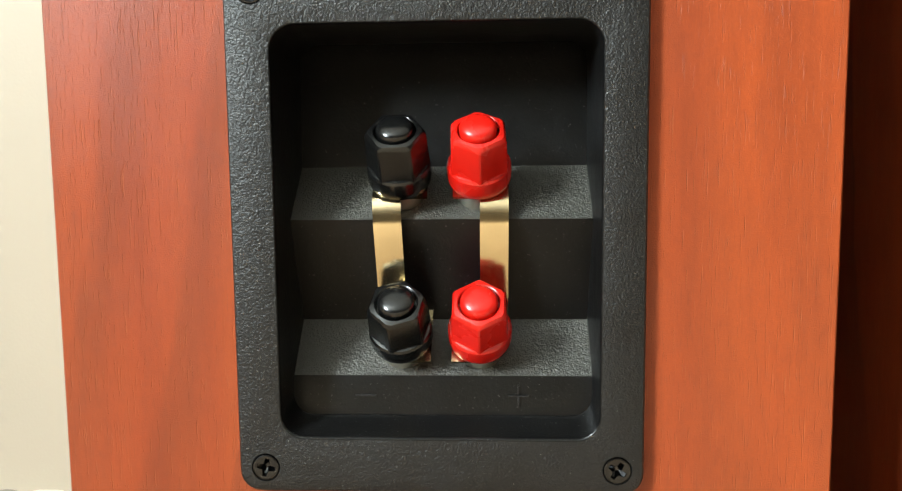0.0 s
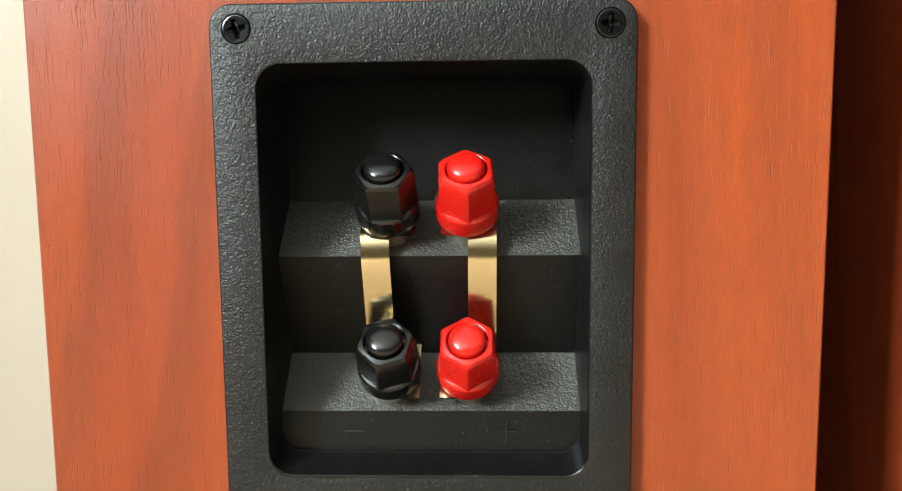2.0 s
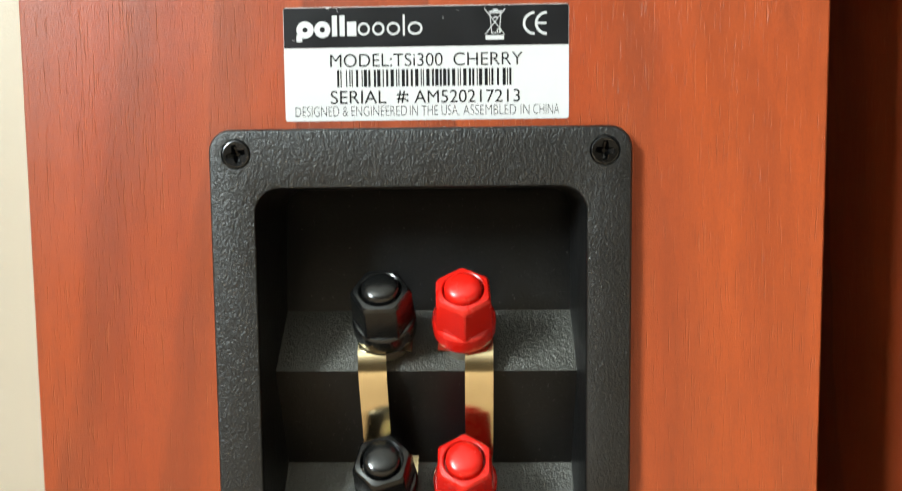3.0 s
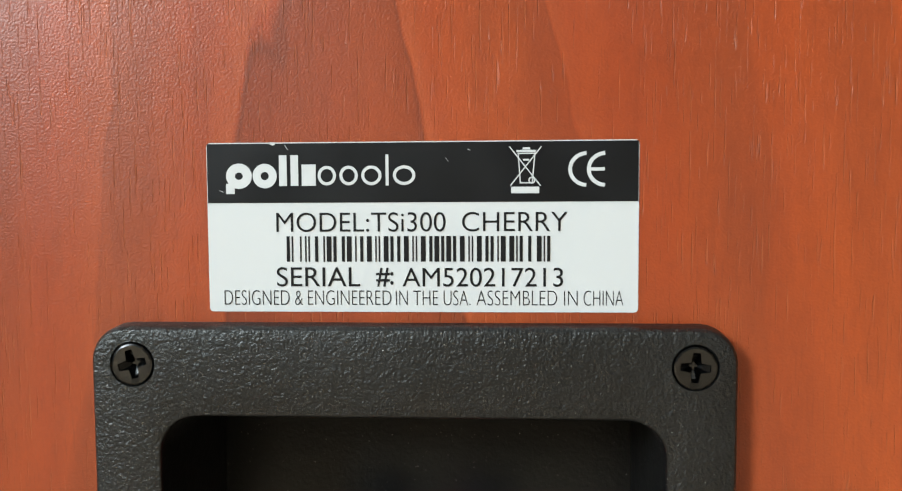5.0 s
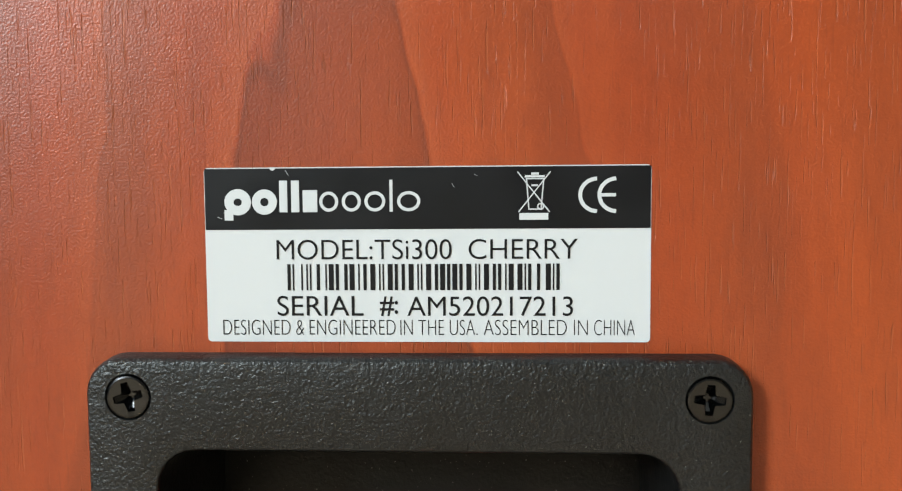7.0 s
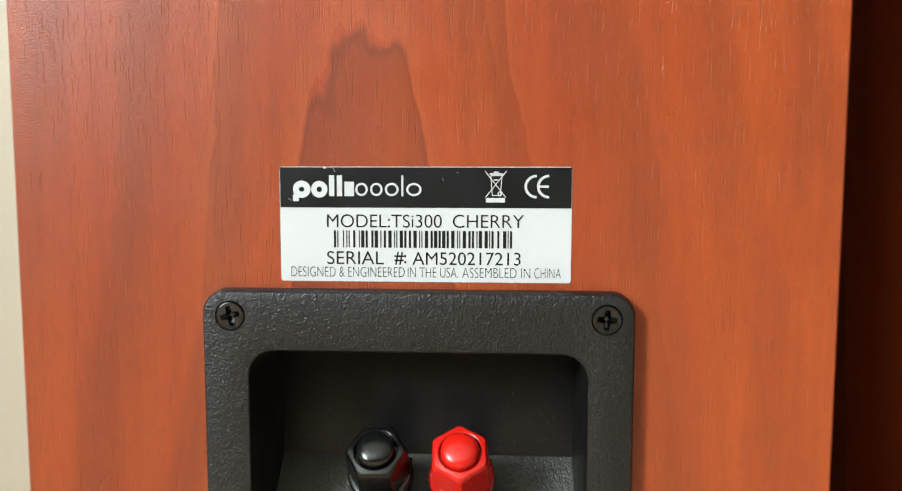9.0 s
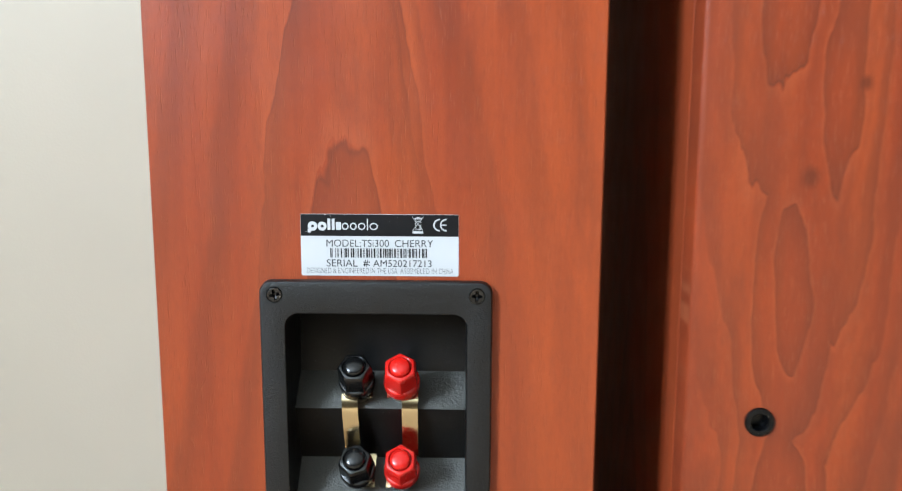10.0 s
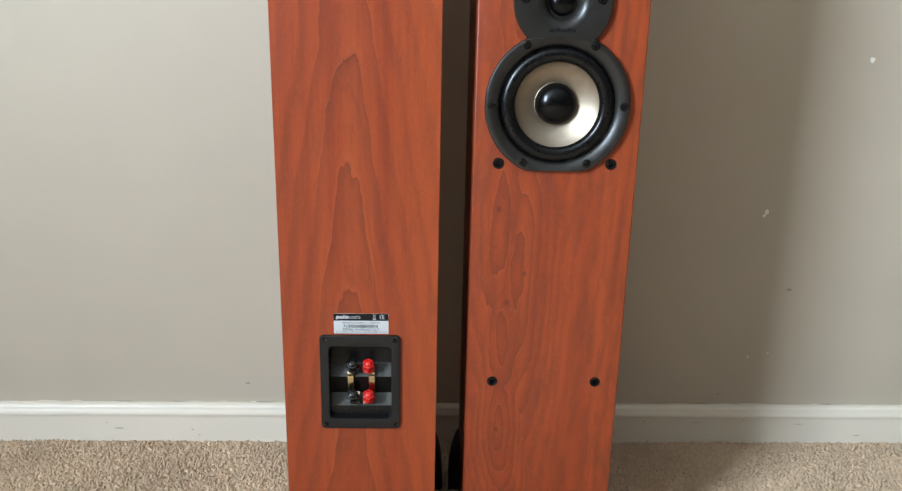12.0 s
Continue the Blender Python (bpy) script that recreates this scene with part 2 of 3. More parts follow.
# ---- mesh helpers ----
def part(name, bm, material, parent=None, label="", smooth=35.0, kind=""):
    """Links a bmesh as one object, under parent if there is one."""
    me = bpy.data.meshes.new(name)
    bmesh.ops.recalc_face_normals(bm, faces=bm.faces)
    bm.to_mesh(me)
    bm.free()
    for m in material if isinstance(material, (list, tuple)) else [material]:
        me.materials.append(m)
    if smooth:
        me.polygons.foreach_set("use_smooth", [True] * len(me.polygons))
        me.set_sharp_from_angle(angle=radians(smooth))
    ob = new(name, me)
    ob.parent = parent
    return tagged(ob, label, kind=kind)


def box(a, b, bevel=0.0, seg=2, bm=None, turn=None):
    """A box from corner a to corner b, its edges rounded by bevel."""
    own = bmesh.new()
    bmesh.ops.create_cube(own, size=1)
    for v in own.verts:
        v.co = Vector([(p + q) / 2 + (q - p) * k for p, q, k in zip(a, b, v.co)])
    if bevel:
        bmesh.ops.bevel(own, geom=own.edges[:], offset=bevel, segments=seg, profile=0.5, affect="EDGES")
    return own if bm is None else absorb(bm, own)


def absorb(bm, own):
    """Adds own to bm and frees it."""
    me = bpy.data.meshes.new("tmp")
    own.to_mesh(me)
    own.free()
    bm.from_mesh(me)
    bpy.data.meshes.remove(me)
    return bm


def loop(bm, points):
    return [bm.verts.new(p) for p in points]


def bridge(bm, a, b, mat=0):
    for i in range(len(a)):
        k = (i + 1) % len(a)
        bm.faces.new((a[i], a[k], b[k], b[i])).material_index = mat


def pave(bm, outer, holes, mat=0):
    """Fills a flat face between a convex outline and the holes in it; all are lists of bmesh verts at one depth."""
    verts = [v for ring in (outer, *holes) for v in ring]
    flat = [Vector((v.co.x, v.co.z)) for v in verts]
    edges, rings, k = [], [], 0
    for ring in (outer, *holes):
        n = len(ring)
        edges += [(k + i, k + (i + 1) % n) for i in range(n)]
        rings.append(flat[k:k + n])
        k += n

    def inside(p, ring):
        odd = False
        for a, b in zip(ring, ring[1:] + ring[:1]):
            if (a.y > p.y) != (b.y > p.y) and p.x < a.x + (p.y - a.y) * (b.x - a.x) / (b.y - a.y):
                odd = not odd
        return odd

    _, _, faces, origin, _, _ = geometry.delaunay_2d_cdt(flat, edges, [], 0, 1e-9)
    for f in faces:
        c = [origin[i][0] for i in f]
        mid = sum((flat[i] for i in c), Vector((0, 0))) / len(c)
        if not any(inside(mid, ring) for ring in rings[1:]):
            bm.faces.new([verts[i] for i in c]).material_index = mat


def lathe(profile, m, seg=40, bm=None, clamp=None, close=True):
    """Turns a profile of (radius, height) about the z axis of the pose m. clamp: limits on the local y."""
    bm = bm or bmesh.new()
    rings = []
    for r, h in profile:
        pts = []
        for i in range(seg):
            x, y = r * math.cos(math.tau * i / seg), r * math.sin(math.tau * i / seg)
            if clamp:
                y = min(max(y, clamp[0]), clamp[1])
            pts.append(m @ Vector((x, y, h)))
        rings.append(loop(bm, pts))
    for a, b in zip(rings, rings[1:]):
        bridge(bm, a, b)
    if close:
        bm.faces.new(rings[-1])
    return bm


def rounded(hw, z0, z1, r, y, cx=0.0, n=7):
    """Points of an upright rounded rectangle at depth y."""
    pts = []
    for (x, z, a) in ((cx + hw - r, z1 - r, 0), (cx - hw + r, z1 - r, 90), (cx - hw + r, z0 + r, 180), (cx + hw - r, z0 + r, 270)):
        for i in range(n):
            t = radians(a + 90 * i / (n - 1))
            pts.append((x + r * math.cos(t), y, z + r * math.sin(t)))
    return pts


def facing(x, y, z):
    """A pose whose z axis comes out of an upright face towards -y, with its y axis up."""
    return pose(x, y, z, 90, 0, 0)


def empty(name, m, label, category, group=""):
    ob = new(name)
    ob.empty_display_size = 0.1
    ob.matrix_world = m
    return tagged(ob, label, category, group)


# ---- room ----
def wall(name, a, b, label, hole=None, coat=WALL):
    bm = bmesh.new()
    if hole is None:
        box(a, b, bm=bm)
    else:
        y0, y1, z0, z1 = hole
        for p, q in (((a[0], a[1], a[2]), (b[0], y0, b[2])), ((a[0], y1, a[2]), (b[0], b[1], b[2])),
                     ((a[0], y0, a[2]), (b[0], y1, z0)), ((a[0], y0, z1), (b[0], y1, b[2]))):
            box(p, q, bm=bm)
    return tagged(part(name, bm, coat, None, "", 0), label, "wall", kind="structure")


wall_north = wall("wall_north", (WEST - 0.12, WALL_Y, 0), (EAST + 0.12, WALL_Y + 0.12, TOP), "greige painted wall with small chips behind the speakers")
# south, west and east are out of view; room shade is in their colour
wall("wall_south", (WEST - 0.12, SOUTH - 0.12, 0), (EAST + 0.12, SOUTH, TOP), "plain unseen wall, darkened to taupe for a dim room", None, DIM_WALL)
wall("wall_west", (WEST - 0.12, SOUTH, 0), (WEST, WALL_Y, TOP), "unseen wall with a window opening, darkened to taupe for a dim room", WIN, DIM_WALL)
wall("wall_east", (EAST, SOUTH, 0), (EAST + 0.12, WALL_Y, TOP), "plain unseen wall, darkened to taupe for a dim room", None, DIM_WALL)
tagged(part("ceiling", box((WEST - 0.12, SOUTH - 0.12, TOP), (EAST + 0.12, WALL_Y + 0.12, TOP + 0.1)), CEILING, smooth=0), "white painted ceiling", "ceiling", kind="structure")
floor = tagged(part("floor", box((WEST - 0.12, SOUTH - 0.12, -0.1), (EAST + 0.12, WALL_Y + 0.12, 0.0035)), CARPET, smooth=0), "beige cut-pile carpet", "carpet", kind="structure")
tagged(part("ground", box((-60, -60, -0.4), (60, 60, -0.3)), SOIL, smooth=0), "plain ground outside", "ground", kind="structure")


def window():
    y0, y1, z0, z1 = WIN
    bm = bmesh.new()
    x0, x1, f = WEST - 0.09, WEST - 0.04, 0.05
    for a, b in (((x0, y0, z0), (x1, y0 + f, z1)), ((x0, y1 - f, z0), (x1, y1, z1)), ((x0, y0 + f, z0), (x1, y1 - f, z0 + f)), ((x0, y0 + f, z1 - f), (x1, y1 - f, z1))):
        box(a, b, bm=bm)
    ob = tagged(part("window_1", bm, TRIM, smooth=0), "white framed window that lights the room", "window", kind="structure")
    pane = part("pane", box((WEST - 0.075, y0 + f, z0 + f), (WEST - 0.070, y1 - f, z1 - f)), GLASS, ob, smooth=0)
    pane.visible_shadow = False


window()


def baseboard(name, x0, x1):
    """Moulded board along the north wall: flat below, a step and a rounded cap above."""
    prof = [(0.0, 0.0), (0.0120, 0.0), (0.0120, 0.0545), (0.0128, 0.0552), (0.0150, 0.0560), (0.0155, 0.0585), (0.0148, 0.0620), (0.0128, 0.0660),
            (0.0118, 0.0680), (0.0116, 0.0700), (0.0104, 0.0724), (0.0080, 0.0744), (0.0050, 0.0754), (0.0, 0.0756)]
    bm = bmesh.new()
    rows = [[bm.verts.new((x, WALL_Y - d, z)) for d, z in prof] for x in (x0, x1)]
    for i in range(len(prof) - 1):
        bm.faces.new((rows[0][i], rows[0][i + 1], rows[1][i + 1], rows[1][i]))
    bm.faces.new(rows[0])
    bm.faces.new(rows[1][::-1])
    return tagged(part(name, bm, TRIM, smooth=25), "white glossy moulded baseboard with small scuffs", "baseboard", kind="structure")


board = baseboard("baseboard", WEST, EAST)


def fleck(name, x, z, w, h, material, parent, y, seed):
    """A small uneven chip or scuff, a hair proud of its surface."""
    rnd = random.Random(seed)
    bm = bmesh.new()
    pts = []
    for i in range(11):
        a, k = math.tau * i / 11, rnd.uniform(0.55, 1.1)
        pts.append((x + w / 2 * k * math.cos(a), y, z + h / 2 * k * math.sin(a)))
    top = loop(bm, [(p[0], y - 0.0003, p[2]) for p in pts])
    low = loop(bm, [(p[0], y + 0.0006, p[2]) for p in pts])
    bridge(bm, top, low)
    bm.faces.new(top)
    part(name, bm, material, parent, smooth=0)


for i, (x, z, w, h, m) in enumerate(((0.653, 0.436, 0.007, 0.012, CHIP), (0.650, 0.429, 0.006, 0.008, CHIP), (0.79, 0.688, 0.008, 0.012, CHIP), (0.711, 0.297, 0.012, 0.005, SCUFF),
                                     (-0.229, 0.113, 0.010, 0.004, SCUFF), (0.655, 0.17, 0.004, 0.003, CHIP), (0.69, 0.178, 0.004, 0.003, CHIP), (0.61, 0.096, 0.006, 0.004, SCUFF))):
    fleck("paint_chip" if m == CHIP else "scuff", x, z, w, h, m, wall_north, WALL_Y, i)
rnd = random.Random(5)
for i in range(16):
    x = rnd.uniform(0.36, 1.0) if i < 12 else rnd.uniform(-0.6, -0.2)
    fleck("scuff", x, rnd.uniform(0.015, 0.052), rnd.choice((0.003, 0.004, 0.005, 0.008, 0.02)), rnd.uniform(0.0009, 0.0022), SCUFF, board, WALL_Y - 0.012, 40 + i)


# uneven caulk and paint along the top of the baseboard
for i in range(30):
    x = rnd.uniform(-0.62, -0.12) if i < 13 else rnd.uniform(0.34, 1.05)
    fleck("caulk_bead" if i % 3 else "paint_gap", x, 0.0762 + rnd.uniform(-0.0003, 0.0009), rnd.uniform(0.012, 0.05), rnd.uniform(0.0010, 0.0024), TRIM if i % 3 else SCUFF, board, WALL_Y - 0.0003, 90 + i)


def carpet_pile():
    """Twisted tufts over the stretch of floor in front of the wall."""
    rng = np.random.default_rng(3)
    count = 100000
    x, y = rng.uniform(-1.1, 1.5, count), rng.uniform(-0.30, WALL_Y - 0.013, count)
    keep = rng.uniform(0, 1, count) < np.clip((x + 1.1) / 0.3, 0, 1) * np.clip((1.5 - x) / 0.3, 0, 1) * np.clip((y + 0.30) / 0.2, 0, 1)
    xy = np.column_stack((x, y))[keep]
    count = len(xy)
    size = rng.uniform(0.0024, 0.0044, count)
    clump = np.sin(xy[:, 0] * 310 + 3 * np.sin(xy[:, 1] * 170)) * np.sin(xy[:, 1] * 290 + 3 * np.sin(xy[:, 0] * 150))
    tall = rng.uniform(0.0044, 0.0058, count) + 0.0010 * clump
    spin = rng.uniform(0, math.tau, count)
    lean = rng.normal(0, 0.0013, (count, 2))
    verts = np.zeros((count, 5, 3))
    for k in range(4):
        a = spin + k * math.pi / 2
        verts[:, k, 0] = xy[:, 0] + size * np.cos(a)
        verts[:, k, 1] = np.minimum(xy[:, 1] + size * np.sin(a), WALL_Y - 0.0122)
        verts[:, k, 2] = tall * 0.35 * (k % 2)
    verts[:, 4, :2] = xy + lean
    verts[:, 4, 1] = np.minimum(verts[:, 4, 1], WALL_Y - 0.0122)
    verts[:, 4, 2] = tall
    verts[:, :, 2] += 0.003
    base = (np.arange(count) * 5)[:, None, None]
    faces = (base + np.array([[0, 1, 4], [1, 2, 4], [2, 3, 4], [3, 0, 4]])[None]).reshape(-1, 3)
    me = bpy.data.meshes.new("carpet_pile")
    me.from_pydata(verts.reshape(-1, 3).tolist(), [], faces.tolist())
    me.materials.append(CARPET)
    tagged(new("carpet_pile", me), "short twisted tufts of beige carpet pile", "carpet", kind="stuff")


carpet_pile()

# ---- tower speakers ----
HALF, DEEP, HIGH = 0.095, 0.28, 1.0


def foot(parent):
    """A black outrigger foot across the far end of the cabinet, with a swelling fin on either side."""
    for side in (-1, 1):
        bm = bmesh.new()
        out = [(0.0, 0.004), (0.0160, 0.004), (0.0166, 0.012), (0.0160, 0.030), (0.0138, 0.050), (0.0102, 0.070), (0.0055, 0.086), (0.0, 0.095)]
        a = loop(bm, [(side * (HALF + d), 0.215, z) for d, z in out])
        b = loop(bm, [(side * (HALF + d), 0.265, z) for d, z in out])
        bridge(bm, a, b)
        bm.faces.new(a)
        bm.faces.new(b)
        bmesh.ops.bevel(bm, geom=[e for e in bm.edges if abs(e.verts[0].co.y - e.verts[1].co.y) < 1e-6], offset=0.003, segments=2, affect="EDGES")
        part("foot", bm, FOOT, parent, "black moulded outrigger foot", 50)


def cabinet(parent, near_wood, near_name, far_name, hole=None, rounds=()):
    """Veneered panels butted together; the near panel faces -y."""
    e = 0.0005
    if hole:
        x0, x1, z0, z1 = hole
        bm = bmesh.new()
        out_front = loop(bm, [(-HALF + e, 0, 0.006), (HALF - e, 0, 0.006), (HALF - e, 0, HIGH - e), (-HALF + e, 0, HIGH - e)])
        out_edge = loop(bm, [(-HALF, e, 0.006), (HALF, e, 0.006), (HALF, e, HIGH), (-HALF, e, HIGH)])
        out_back = loop(bm, [(-HALF, 0.018, 0.006), (HALF, 0.018, 0.006), (HALF, 0.018, HIGH), (-HALF, 0.018, HIGH)])
        in_front = loop(bm, [(x0, 0, z0), (x1, 0, z0), (x1, 0, z1), (x0, 0, z1)])
        in_back = loop(bm, [(x0, 0.018, z0), (x1, 0.018, z0), (x1, 0.018, z1), (x0, 0.018, z1)])
        for a, b in ((out_edge, out_front), (out_front, in_front), (in_front, in_back), (in_back, out_back), (out_back, out_edge)):
            bridge(bm, a, b)
        part(near_name, bm, near_wood, parent, smooth=0)
    else:
        bm = bmesh.new()
        rings = []
        for inset, y in ((0.0025, 0.0), (0.0014, 0.0003), (0.0005, 0.0010), (0.0, 0.0022), (0.0, 0.018)):
            rings.append(loop(bm, [(sx * (HALF - inset), y, z) for sx, z in ((-1, 0.006 + inset), (1, 0.006 + inset), (1, HIGH - inset), (-1, HIGH - inset))]))
        for a, b in zip(rings, rings[1:]):
            bridge(bm, a, b)
        fronts, backs = [], []
        for x, z, r in rounds:
            for y, into in ((0.0, fronts), (0.018, backs)):
                into.append(loop(bm, [(x + r * math.cos(math.tau * i / 40), y, z + r * math.sin(math.tau * i / 40)) for i in range(40)]))
            bridge(bm, fronts[-1], backs[-1])
        pave(bm, rings[0], fronts)
        pave(bm, rings[-1], backs)
        part(near_name, bm, near_wood, parent, "cherry laminate front baffle with softened edges", 60)
    for s in (-1, 1):
        x0, x1 = sorted((s * HALF, s * (HALF - 0.016)))
        part("side_panel", box((x0, 0.0185, 0.006), (x1, DEEP - 0.0185, HIGH), 0.0005, 1), WOOD_SIDE, parent, smooth=0)
    part(far_name, box((-HALF, DEEP - 0.018, 0.006), (HALF, DEEP, HIGH), 0.001, 1), near_wood, parent, smooth=0)
    part("top_panel", box((-HALF + 0.0165, 0.0185, HIGH - 0.018), (HALF - 0.0165, DEEP - 0.0185, HIGH)), WOOD_SIDE, parent, smooth=0)
    part("base_panel", box((-HALF + 0.0165, 0.0185, 0.006), (HALF - 0.0165, DEEP - 0.0185, 0.024)), WOOD_SIDE, parent, smooth=0)
    part("base_pad", box((-HALF + 0.01, 0.01, 0.0), (HALF - 0.01, DEEP - 0.01, 0.0058)), RUBBER, parent, "black base pad on the carpet", 0)
    foot(parent)


def cross_screw(parent, m, r, material, turn, depth=0.0017):
    """A cross-head screw whose head faces the z axis of m."""
    bm = bmesh.new()
    a, b = r * 0.68, r * 0.165
    shape = [(a, -b), (a, b), (b * 1.4, b * 1.4), (b, a), (-b, a), (-b * 1.4, b * 1.4), (-a, b), (-a, -b), (-b * 1.4, -b * 1.4), (-b, -a), (b, -a), (b * 1.4, -b * 1.4)]
    shape = [q for (x0, z0), (x1, z1) in zip(shape, shape[1:] + shape[:1]) for q in ((x0, z0), ((x0 + x1) / 2, (z0 + z1) / 2))]
    turns = [math.atan2(z, x) for x, z in shape]
    rings = [loop(bm, [(k * math.cos(t), y, k * math.sin(t)) for t in turns]) for k, y in ((r, 0.0012), (r, 0.0003), (r * 0.96, 0.00008), (r * 0.88, 0.0))]
    rings.append(loop(bm, [(x, 0.00005, z) for x, z in shape]))
    rings.append(loop(bm, [(x * 0.95, 0.0003, z * 0.95) for x, z in shape]))
    rings.append(loop(bm, [(x * 0.62, depth * 0.55, z * 0.80) for x, z in shape]))
    rings.append(loop(bm, [(x * 0.26, depth, z * 0.26) for x, z in shape]))
    for p, q in zip(rings, rings[1:]):
        bridge(bm, p, q)
    bm.faces.new(rings[-1])
    bmesh.ops.transform(bm, matrix=m @ pose(0, 0, 0, -90, 0, 0) @ pose(0, 0, 0, 0, turn, 0), verts=bm.verts)
    return part("screw", bm, material, parent, "black cross-head screw", 15)


# terminal plate: stepped profile (depth, height) of the cup
P_X, P_Z0, P_Z1 = -0.0001, 0.2424, 0.3693
LEDGES = (((0.0231, 0.3219), (0.0088, 0.3088)), ((0.0200, 0.2810), (0.0080, 0.2688)))


def terminal_plate(parent):
    bm = bmesh.new()
    outer = [loop(bm, rounded(hw, P_Z0 + 0.0495 - hw, P_Z1 - 0.0495 + hw, r, y, P_X)) for hw, r, y in ((0.0496, 0.0054, 0.0), (0.0494, 0.0053, -0.0031), (0.0492, 0.0051, -0.0036), (0.0489, 0.0048, -0.0039), (0.0485, 0.0045, -0.0040))]
    inner = [loop(bm, rounded(hw, z0, 0.3554 - 0.0388 + hw, r, y, 0.0)) for hw, r, y, z0 in ((0.0391, 0.0063, -0.0040, 0.2558), (0.0389, 0.0060, -0.00395, 0.2561), (0.0387, 0.0058, -0.0037, 0.2564), (0.0386, 0.0056, -0.0032, 0.2566), (0.0385, 0.0055, -0.0026, 0.2567), (0.0383, 0.0053, 0.0056, 0.2583), (0.0382, 0.0052, 0.0062, 0.2588), (0.0381, 0.0050, 0.0270, 0.2596))]
    for a, b in zip(outer, outer[1:]):
        bridge(bm, a, b)
    for a, b in zip(inner, inner[1:]):
        bridge(bm, a, b, 1)
    seats = []
    spots = [(sx * 0.0429, z) for sx in (-1, 1) for z in (0.2487, 0.3634)]
    for x, z in spots:
        m = facing(x, -0.004, z)
        rings = [loop(bm, [m @ Vector((r * math.cos(math.tau * i / 28), r * math.sin(math.tau * i / 28), h)) for i in range(28)]) for r, h in ((0.00355, 0.0), (0.00342, -0.0006), (0.0034, -0.0022))]
        seats.append(rings[0])
        bridge(bm, rings[0], rings[1])
        bridge(bm, rings[1], rings[2])
        bm.faces.new(rings[2])
    pave(bm, outer[-1], [inner[0], *seats])
    (a1, b1), (a2, b2) = LEDGES
    prof = [(0.0265, 0.3560), (0.0245, 0.3500), a1, b1, a2, b2, (0.0066, 0.2575), (0.0066, 0.2540)]
    rows = [loop(bm, [(x, y, z) for y, z in prof]) for x in (-0.0388, 0.0388)]
    for i in range(len(prof) - 1):
        # slot 2 on the two slopes: their brighter lighting is in its colour
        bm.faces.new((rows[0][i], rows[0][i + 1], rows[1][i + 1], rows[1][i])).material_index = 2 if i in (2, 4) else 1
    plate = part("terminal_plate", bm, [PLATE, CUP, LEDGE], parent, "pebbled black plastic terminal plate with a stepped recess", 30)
    for (x, z), turn in zip(spots, (12, -14, 32, 4)):
        cross_screw(plate, facing(x, -0.0041, z), 0.00332, STEEL, turn)
    # raised polarity marks on the lowest face
    lean = math.degrees(math.atan2(b2[0] - 0.0066, b2[1] - 0.2575))
    m = pose(0, 0.5 * (b2[0] + 0.0066), 0.5 * (b2[1] + 0.2575), -lean, 0, 0)
    minus = box((-0.0222, -0.0006, 0.0004), (-0.0168, 0.0003, 0.0008))
    plus = box((0.0168, -0.0006, 0.0004), (0.0222, 0.0003, 0.0008))
    box((0.0193, -0.0006, -0.0021), (0.0197, 0.0003, 0.0033), bm=plus)
    for name, own in (("minus_mark", minus), ("plus_mark", plus)):
        bmesh.ops.transform(own, matrix=m, verts=own.verts)
        part(name, own, PLATE, plate, smooth=0)
    return plate


def ledge_frame(i):
    """Middle of a ledge, its outward normal and its inward slope, in (y, z)."""
    (ay, az), (by, bz) = LEDGES[i]
    t = Vector((ay - by, az - bz)).normalized()
    n = Vector((-t.y, t.x))
    return Vector(((ay + by) / 2, (az + bz) / 2)), n, t


